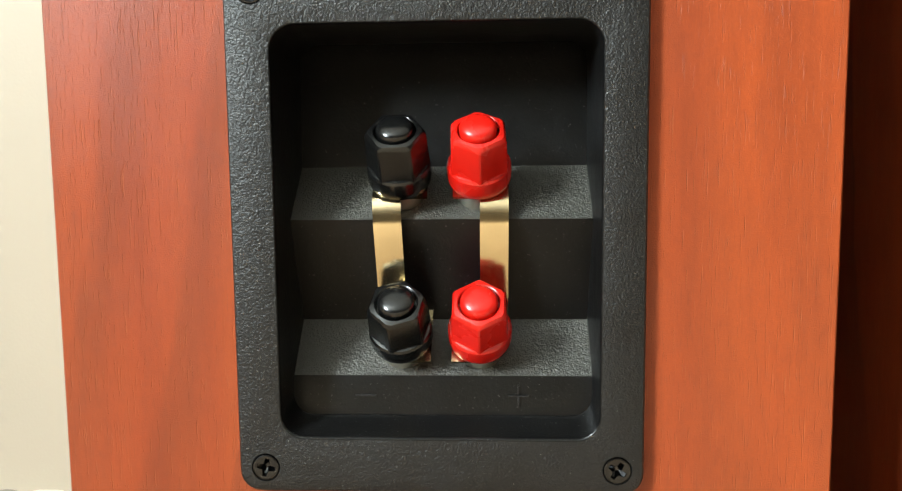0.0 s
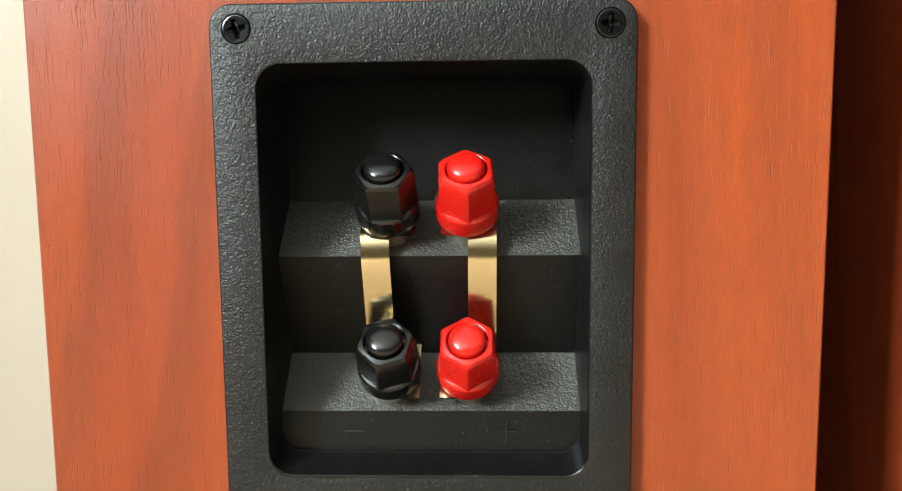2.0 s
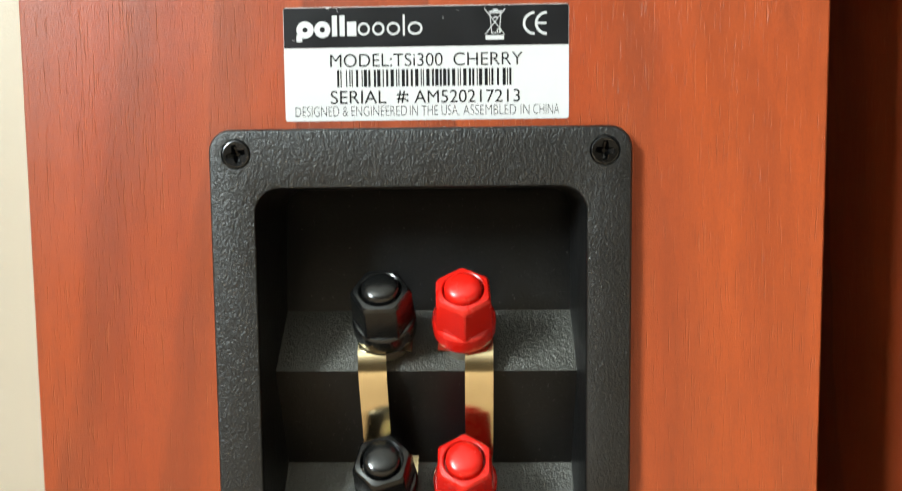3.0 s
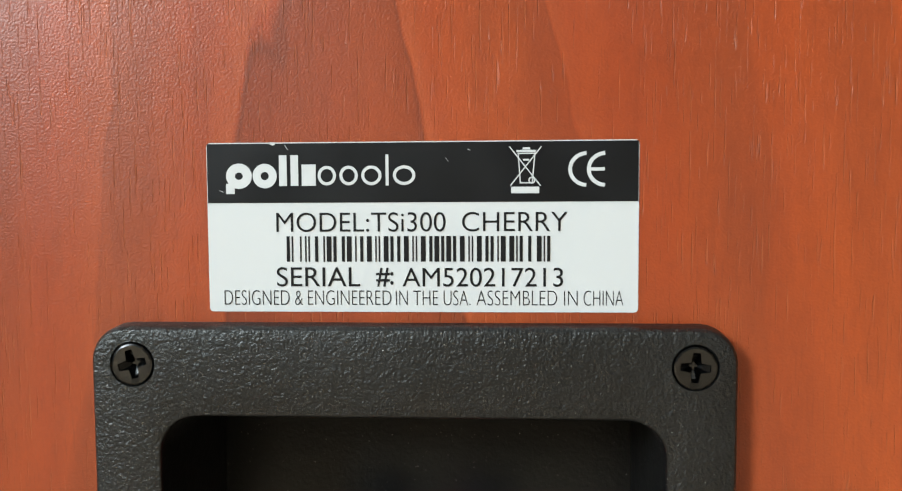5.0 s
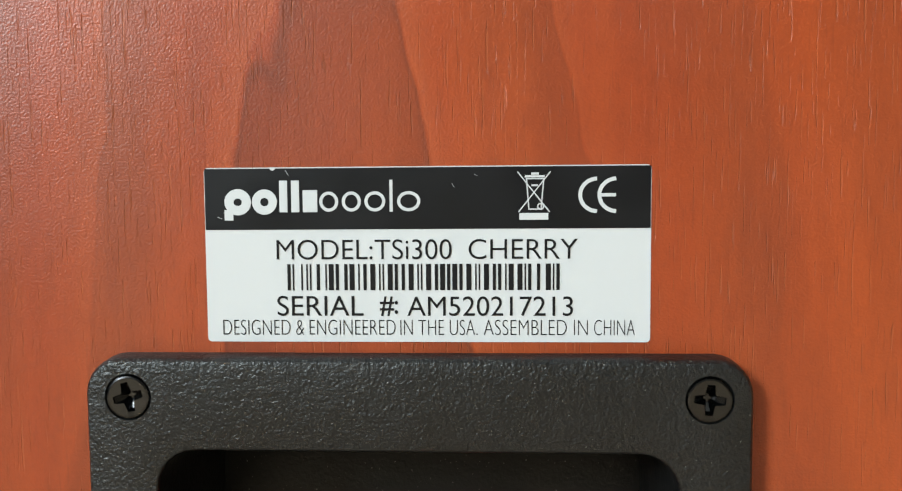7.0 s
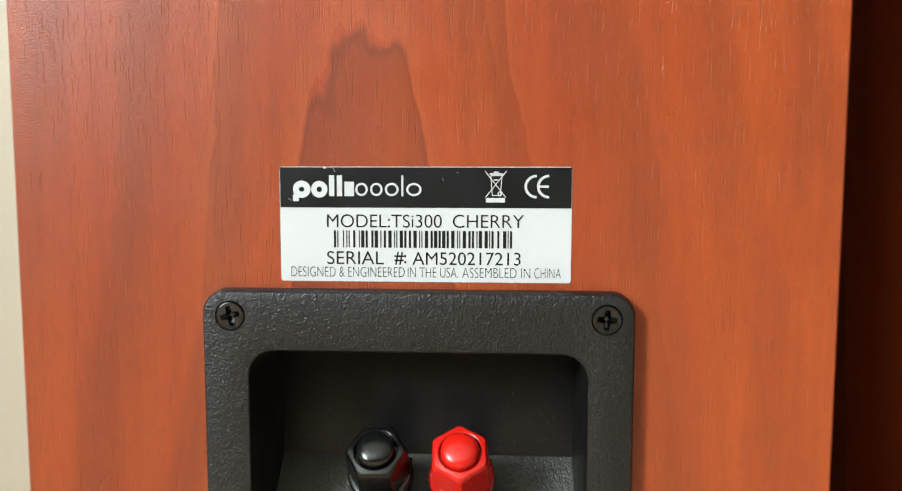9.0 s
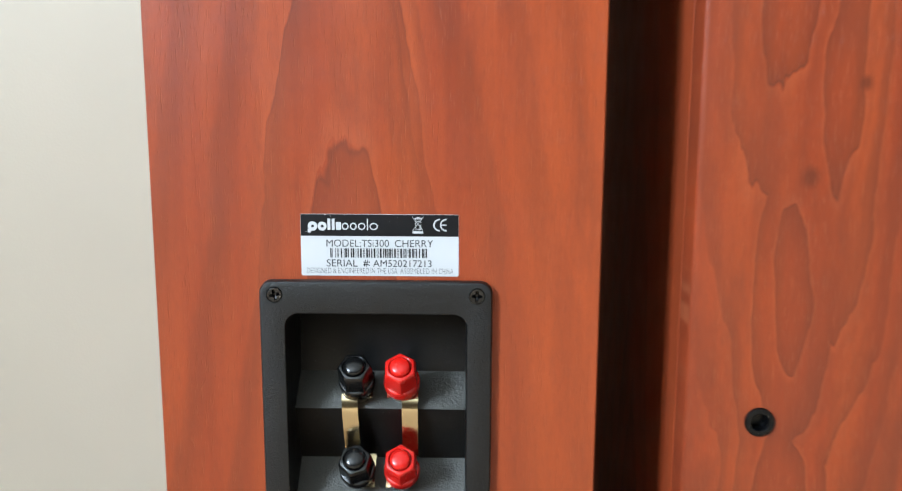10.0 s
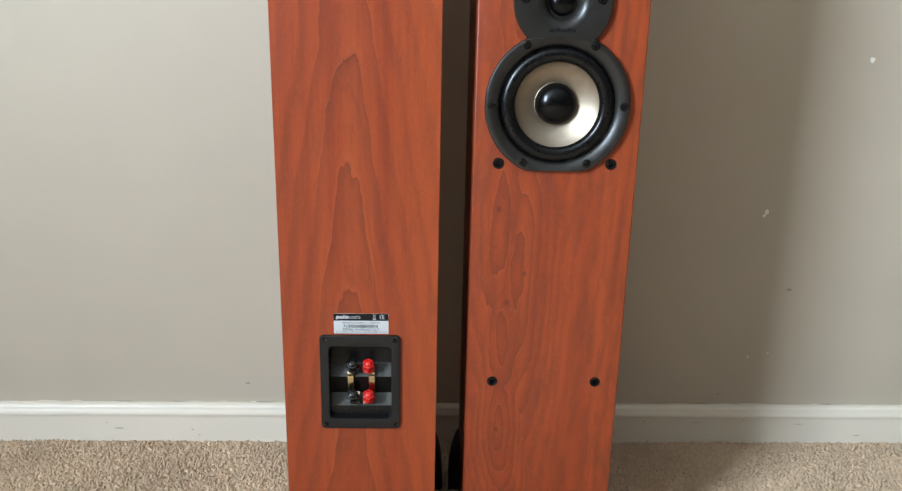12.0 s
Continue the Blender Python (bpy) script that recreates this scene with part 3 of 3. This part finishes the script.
def binding_post(plate, i, x, material, word, spin):
    mid, n, t = ledge_frame(i)
    mid = mid - t * 0.0008
    tilt = math.degrees(math.atan2(-n.x, n.y))
    m = pose(x, mid.x, mid.y, tilt, 0, 0)
    part("washer", lathe([(0.0040, 0.0), (0.0058, 0.0), (0.0058, 0.0043), (0.0040, 0.0044)], m, 32), WASHER, plate, "bare metal washer")
    # nut: round collar below, tapered hexagon above, sunk round seat on top
    bm = lathe([(0.0050, 0.0051), (0.0070, 0.0051), (0.0075, 0.0054), (0.0079, 0.0061), (0.0081, 0.0074), (0.0081, 0.0096), (0.0080, 0.0107), (0.0076, 0.0113), (0.0060, 0.0117)], m, 48, close=False)
    turn = m @ pose(0, 0, 0, 0, 0, spin)

    def hexagon(r, h, cut=0.1):
        pts = []
        for k in range(6):
            a, b = Vector((math.cos(k * math.pi / 3), math.sin(k * math.pi / 3), 0)), Vector((math.cos((k + 1) * math.pi / 3), math.sin((k + 1) * math.pi / 3), 0))
            for f in (cut, 0.36, 0.64, 1 - cut):
                pts.append(turn @ ((a + (b - a) * f) * r + Vector((0, 0, h))))
        return loop(bm, pts)

    def circle(r, h):
        pts = []
        for k in range(6):
            a, b = Vector((math.cos(k * math.pi / 3), math.sin(k * math.pi / 3), 0)), Vector((math.cos((k + 1) * math.pi / 3), math.sin((k + 1) * math.pi / 3), 0))
            for f in (0.1, 0.36, 0.64, 0.9):
                pts.append(turn @ ((a + (b - a) * f).normalized() * r + Vector((0, 0, h))))
        return loop(bm, pts)

    rings = [hexagon(0.0081, 0.0103, 0.04), hexagon(0.0076, 0.0202, 0.04), hexagon(0.0074, 0.0209, 0.06), hexagon(0.0069, 0.0215, 0.10), circle(0.0054, 0.0217), circle(0.0051, 0.0215), circle(0.0049, 0.0198)]
    for a, b in zip(rings, rings[1:]):
        bridge(bm, a, b)
    bm.faces.new(rings[-1])
    nut = part("binding_post", bm, material, plate, f"{word} plastic hexagonal binding post nut", 28)
    dome = [(0.0046, 0.0198), (0.0046, 0.0217), (0.0045, 0.0224), (0.0041, 0.0230), (0.0034, 0.0234), (0.0024, 0.02365), (0.0012, 0.0238), (0.0004, 0.0238)]
    part("post_cap", lathe(dome, m, 36), material, plate, f"domed {word} plastic cap", 60)
    return nut


def jumper_strap(plate, s):
    """A brass strap from the upper post to the lower one; s is the side of x."""
    (m1, n1, t1), (m2, n2, t2) = ledge_frame(0), ledge_frame(1)
    bm = bmesh.new()

    def sheet(path, x0, x1, shift=0.0):
        """A strip of sheet brass along a (y, z) path."""
        thick = 0.0007
        rows = []
        for k, p in enumerate(path):
            q, r = path[max(0, k - 1)], path[min(len(path) - 1, k + 1)]
            d = (r - q).normalized()
            nn = Vector((-d.y, d.x))
            f = shift * k / (len(path) - 1)
            rows.append(loop(bm, [(s * (x0 + f), *(p + nn * thick / 2)), (s * (x1 + f), *(p + nn * thick / 2)), (s * (x1 + f), *(p - nn * thick / 2)), (s * (x0 + f), *(p - nn * thick / 2))]))
        for a, b in zip(rows, rows[1:]):
            bridge(bm, a, b)
        bm.faces.new(rows[0])
        bm.faces.new(rows[-1])

    up, low = n1 * 0.0047, n2 * 0.0047
    # seat under the upper post, then the drop down to the lower ledge
    sheet([m1 + t1 * 0.0060 + up, m1 - t1 * 0.0068 + up], 0.0032, 0.0100)
    fall = [m1 + t1 * 0.0060 + up, m1 - t1 * 0.0068 + up, m1 - t1 * 0.0080 + up - Vector((0.0001, 0.0004)), Vector((0.0060, 0.3076)), Vector((0.0084, 0.2980)), Vector((0.0107, 0.2890)), Vector((0.0118, 0.2862)), Vector((0.0142, 0.2836)),
            m2 + t2 * 0.0088 + low * 1.2, m2 + t2 * 0.0080 + low]
    sheet(fall, 0.0101, 0.0172, -0.0018 if s < 0 else -0.0003)
    sheet([m2 + t2 * 0.0082 + low, m2 - t2 * 0.0074 + low], 0.0026, 0.0100)
    return part("jumper_strap", bm, BRASS, plate, "bent brass jumper strap between two posts", 35)


# rating label: u and v run over its width and height
L_X0, L_X1, L_Z0, L_Z1 = -0.0318, 0.0350, 0.3711, 0.3975
L_TILT = 0.25


def label_point(u, v, lift):
    return (L_X0 + (L_X1 - L_X0) * u, -lift, L_Z0 + (L_Z1 - L_Z0) * v)


def slab(bm, u0, v0, u1, v1, lift, thick=0.00006):
    return box(label_point(u0, v0, lift - thick), label_point(u1, v1, lift), bm=bm)


def stroke(bm, points, width, lift, closed=False):
    """A flat line of even width through (u, v) points, mitred at its corners."""
    k = (L_Z1 - L_Z0) / (L_X1 - L_X0)
    p = [Vector((u, v * k)) for u, v in points]
    n = len(p)
    rows = []
    for i in range(n):
        before = (p[i] - p[i - 1]).normalized() if closed or i else (p[1] - p[0]).normalized()
        after = (p[(i + 1) % n] - p[i]).normalized() if closed or i < n - 1 else before
        e = Vector((-(before + after).y, (before + after).x)).normalized()
        e *= width / 2 / max(0.4, e.dot(Vector((-after.y, after.x))))
        rows.append(loop(bm, [label_point(q.x, q.y / k, lift) for q in (p[i] - e, p[i] + e)]))
    for i in range(n if closed else n - 1):
        a, b = rows[i], rows[(i + 1) % n]
        bm.faces.new((a[0], b[0], b[1], a[1]))


def print_line(words, u0, u1, v0, v1, lift, bold=0.0):
    """Words in the built-in font, fitted to a span of the label."""
    font = bpy.data.curves.new("print", "FONT")
    font.body, font.offset = words, bold
    ob = bpy.data.objects.new("print", font)
    me = bpy.data.meshes.new_from_object(ob)
    co = np.zeros(len(me.vertices) * 3)
    me.vertices.foreach_get("co", co)
    co = co.reshape(-1, 3)
    lo, hi = co.min(0), co.max(0)
    bm = bmesh.new()
    bm.from_mesh(me)
    for vert in bm.verts:
        vert.co = label_point(u0 + (u1 - u0) * (vert.co.x - lo[0]) / (hi[0] - lo[0]), v0 + (v1 - v0) * (vert.co.y - lo[1]) / (hi[1] - lo[1]), lift)
    bpy.data.objects.remove(ob)
    bpy.data.curves.remove(font)
    bpy.data.meshes.remove(me)
    return bm


def rating_label(parent):
    bm = bmesh.new()
    hw, cz = (L_X1 - L_X0) / 2, 0
    a = loop(bm, rounded(hw, L_Z0, L_Z1, 0.0006, -0.00012, (L_X0 + L_X1) / 2, 4))
    b = loop(bm, rounded(hw, L_Z0, L_Z1, 0.0006, 0.0001, (L_X0 + L_X1) / 2, 4))
    bridge(bm, a, b)
    bm.faces.new(a)
    lab = part("rating_label", bm, STICKER, parent, "white and black printed rating label stuck on the wood", 0)
    band = part("header_band", slab(bmesh.new(), 0.0015, 0.646, 0.9985, 0.994, 0.00018), INK, lab, "black printed band with white emblems", 0)
    # maker's mark: plain blocks, heavy then light
    lift = 0.00026
    k = (L_X1 - L_X0) / (L_Z1 - L_Z0)
    for u0, u1, v0, v1 in ((0.046, 0.066, 0.700, 0.760), (0.172, 0.190, 0.745, 0.925), (0.199, 0.217, 0.745, 0.925), (0.225, 0.258, 0.745, 0.870),
                           (0.421, 0.428, 0.745, 0.925)):
        part("emblem_block", slab(bmesh.new(), u0, v0, u1, v1, lift), STICKER, lab, smooth=0)
    for u, half, wide in ((0.077, 0.0200, 0.021), (0.138, 0.0190, 0.019), (0.284, 0.0180, 0.007), (0.335, 0.0180, 0.007), (0.388, 0.0200, 0.007), (0.464, 0.0225, 0.007)):
        bm = bmesh.new()
        stroke(bm, [(u + half * math.cos(t * math.tau / 28), 0.804 + 0.0190 * k * math.sin(t * math.tau / 28)) for t in range(28)], wide, lift + 0.00002, True)
        part("emblem_ring", bm, STICKER, lab, smooth=0)
    # crossed-out bin over a bar
    bm = bmesh.new()
    for i, (line, wide, shut) in enumerate((([(0.706, 0.965), (0.777, 0.738)], 0.0026, False), ([(0.779, 0.965), (0.708, 0.738)], 0.0026, False),
                                            ([(0.726, 0.925), (0.764, 0.925), (0.758, 0.755), (0.731, 0.755)], 0.0026, True), ([(0.722, 0.938), (0.766, 0.938)], 0.005, False),
                                            ([(0.736, 0.953), (0.753, 0.953)], 0.005, False), ([(0.737, 0.888), (0.751, 0.888)], 0.004, False))):
        stroke(bm, line, wide, lift + i * 0.00001, shut)
    k = (L_X1 - L_X0) / (L_Z1 - L_Z0)
    stroke(bm, [(0.757 + 0.0065 * math.cos(t * math.tau / 14), 0.770 + 0.0065 * k * math.sin(t * math.tau / 14)) for t in range(14)], 0.003, lift + 0.00008, True)
    slab(bm, 0.710, 0.695, 0.774, 0.733, lift)
    part("bin_emblem", bm, STICKER, lab, "white crossed-out bin emblem", 0)
    # conformity mark
    bm = bmesh.new()
    for u in (0.882, 0.924):
        stroke(bm, [(u + 0.038 * math.cos(radians(a)), 0.832 + 0.036 * k * math.sin(radians(a))) for a in range(92, 269, 8)], 0.0085, lift)
    stroke(bm, [(0.890, 0.832), (0.922, 0.832)], 0.0075, lift + 0.00001)
    part("conformity_mark", bm, STICKER, lab, "white conformity mark", 0)
    # nicks and hairline scratches in the band
    for points, wide in (([(0.186, 0.985), (0.194, 0.955)], 0.0012), ([(0.560, 0.905), (0.566, 0.880)], 0.0009), ([(0.610, 0.952), (0.617, 0.945)], 0.0009), ([(0.030, 0.72), (0.040, 0.71)], 0.0009)):
        bm = bmesh.new()
        stroke(bm, points, wide, lift)
        part("scratch", bm, STICKER, lab, smooth=0)
    bm = bmesh.new()
    stroke(bm, [(0.152, 0.996), (0.158, 0.990), (0.163, 0.996)], 0.006, lift)
    part("nick", bm, STICKER, lab, smooth=0)
    ink = 0.00020
    for words, u0, u1, v0, v1, bold in (("MODEL:TSi300", 0.163, 0.559, 0.474, 0.588, -0.006), ("CHERRY", 0.597, 0.839, 0.474, 0.588, -0.006),
                                        ("SERIAL", 0.162, 0.359, 0.150, 0.266, -0.002), ("#:", 0.396, 0.437, 0.150, 0.262, 0.012), ("AM520217213", 0.458, 0.829, 0.150, 0.262, -0.002),
                                        ("DESIGNED &", 0.036, 0.222, 0.040, 0.128, -0.020), ("ENGINEERED", 0.235, 0.431, 0.040, 0.128, -0.020), ("IN THE USA.", 0.442, 0.616, 0.040, 0.128, -0.020),
                                        ("ASSEMBLED IN", 0.630, 0.862, 0.040, 0.128, -0.020), ("CHINA", 0.876, 0.966, 0.040, 0.128, -0.020)):
        part("printed_line", print_line(words, u0, u1, v0, v1, ink, bold), INK, lab, "line of black printed capitals", 0)
    # bar code: start, eleven characters, check and stop, as runs of bar and gap modules
    runs = "211412" "111323" "113123" "213212" "223211" "123122" "223211" "123221" "312131" "223211" "123221" "221132" "311123" "2331112"
    u, module = 0.1865, 0.6135 / 156
    for k, run in enumerate(runs):
        wide = int(run) * module
        if k % 2 == 0:
            part("bar", slab(bmesh.new(), u, 0.298, u + wide - 0.0006, 0.448, ink), INK, lab, smooth=0)
        u += wide
    return lab


speaker_a = empty("tower_speaker", pose(0, 0, 0), "cherry laminate tower speaker turned round to show its terminal plate", "speaker", "pair of tower speakers")
cabinet(speaker_a, WOOD_A, "back_panel", "front_baffle", (-0.0415, 0.0415, 0.2520, 0.3600))
plate = terminal_plate(speaker_a)
for i, x, m, word, spin in ((0, -0.0102, BLACK, "black", 2), (0, 0.0098, RED, "red", 33), (1, -0.0102, BLACK, "black", 18), (1, 0.0098, RED, "red", 30)):
    binding_post(plate, i, x, m, word, spin)
for s in (-1, 1):
    jumper_strap(plate, s)
rating_label(speaker_a)

# the second speaker shows its front
speaker_b = empty("tower_speaker", pose(0.228, -0.0035, 0, 0, 0, -1.2), "cherry laminate tower speaker facing forward with its grille off", "speaker", "pair of tower speakers")
W_X, W_Z, T_Z = -0.0020, 0.6536, 0.7655
SOCKETS = ((-0.0635, 0.3090), (0.0655, 0.3100), (-0.0660, 0.5860), (0.0640, 0.5870))
cabinet(speaker_b, WOOD_B, "front_baffle", "back_panel", None, [(W_X, W_Z, 0.0685), (W_X, T_Z, 0.0330), *((x, z, 0.0050) for x, z in SOCKETS)])


def driver_screw(parent, x, z, y):
    bm = lathe([(0.0052, 0.0), (0.0052, 0.0008), (0.0049, 0.0013), (0.0046, 0.0013), (0.0042, 0.0003), (0.0038, 0.0002), (0.0036, 0.0012), (0.0031, 0.0018), (0.0026, 0.0019), (0.0019, 0.0018), (0.0017, 0.0004)], facing(x, y, z), 24)
    for f in bm.faces:
        mid = f.calc_center_median()
        r = math.hypot(mid.x - x, mid.z - z)
        f.material_index = 0 if r > 0.0043 else 1
    part("screw", bm, [BOLT, RUBBER], parent, "dark socket screw in a bright-rimmed seat", 40)


def woofer(parent, x, z):
    low, high = -0.0740, 0.0734
    m = facing(x, 0.0, z)
    frame_bm = lathe([(0.0822, -0.0005), (0.0822, 0.0052), (0.0814, 0.0066), (0.0799, 0.0072), (0.0764, 0.0072), (0.0750, 0.0069), (0.0690, 0.0045), (0.0664, 0.0024), (0.0654, 0.0004), (0.0650, -0.0160)], m, 128, None, (low, high), False)
    frame_ob = part("woofer", frame_bm, DRIVER, parent, "dark grey round woofer with a flat lower edge", 30)
    roll = [(0.0652, 0.0012)] + [(0.0562 + 0.0078 * math.cos(radians(a)), 0.0005 + 0.0056 * math.sin(radians(a))) for a in range(0, 181, 15)] + [(0.0478, -0.0006)]
    part("surround", lathe(roll, m, 96, close=False), RUBBER, frame_ob, "black rubber half-roll surround", 60)
    part("cone", lathe([(0.0486, -0.0004), (0.0478, -0.0014), (0.0400, -0.0065), (0.0300, -0.0120), (0.0222, -0.0155)], m, 96, close=False), CONE, frame_ob, "pearly champagne cone", 60)
    part("cone_rim", lathe([(0.0244, -0.0147), (0.0244, -0.0140), (0.0241, -0.0138), (0.0239, -0.0147)], m, 64, close=False), CONE, frame_ob, smooth=40)
    dome = [(0.0240 * math.cos(radians(a)), -0.0142 + 0.0165 * math.sin(radians(a))) for a in range(0, 89, 8)]
    part("dust_cap", lathe(dome, m, 64), CAP, frame_ob, "shiny black domed dust cap", 60)
    for dx, dz in ((-0.0377, 0.0664), (0.0377, 0.0664), (0.0748, 0.0004), (-0.0746, -0.0010), (-0.0368, -0.0648), (0.0368, -0.0648)):
        driver_screw(frame_ob, x + dx, z + dz, -0.0068)


def tweeter(parent, x, z):
    m = facing(x, 0.0, z)
    low = -0.0384
    plate_bm = lathe([(0.0540, -0.0005), (0.0540, 0.0058), (0.0530, 0.0068), (0.0300, 0.0068), (0.0260, 0.0060), (0.0215, 0.0035), (0.0180, -0.0005), (0.0165, -0.0030), (0.0150, -0.0035)], m, 96, None, (low, 1.0), False)
    ob = part("tweeter", plate_bm, DRIVER, parent, "dark grey tweeter plate with a flared mouth", 30)
    dome = [(0.0150 * math.cos(radians(a)), -0.0036 + 0.0090 * math.sin(radians(a))) for a in range(0, 89, 8)]
    part("dome", lathe(dome, m, 48), CAP, ob, "dark domed tweeter diaphragm", 60)
    for dx in (-0.0415, 0.0415):
        driver_screw(ob, x + dx, z + 0.003, -0.0066)
    for x0, x1, h in ((-0.0148, -0.0085, 0.0030), (-0.0078, -0.0020, 0.0042), (-0.0012, 0.0045, 0.0030), (0.0052, 0.0098, 0.0042), (0.0105, 0.0148, 0.0030)):
        part("emblem_block", box((x + x0, -0.0071, z - 0.0315), (x + x1, -0.0066, z - 0.0315 + h)), INK, ob, smooth=0)


def grille_socket(parent, x, z):
    bm = lathe([(0.0064, -0.001), (0.0064, 0.0008), (0.0060, 0.0013), (0.0040, 0.0013), (0.0034, 0.0006), (0.0033, -0.0040)], facing(x, 0, z), 32)
    part("grille_socket", bm, RUBBER, parent, "round black rubber grille socket", 40)


woofer(speaker_b, W_X, W_Z)
tweeter(speaker_b, W_X, T_Z)
for x, z in SOCKETS:
    grille_socket(speaker_b, x, z)
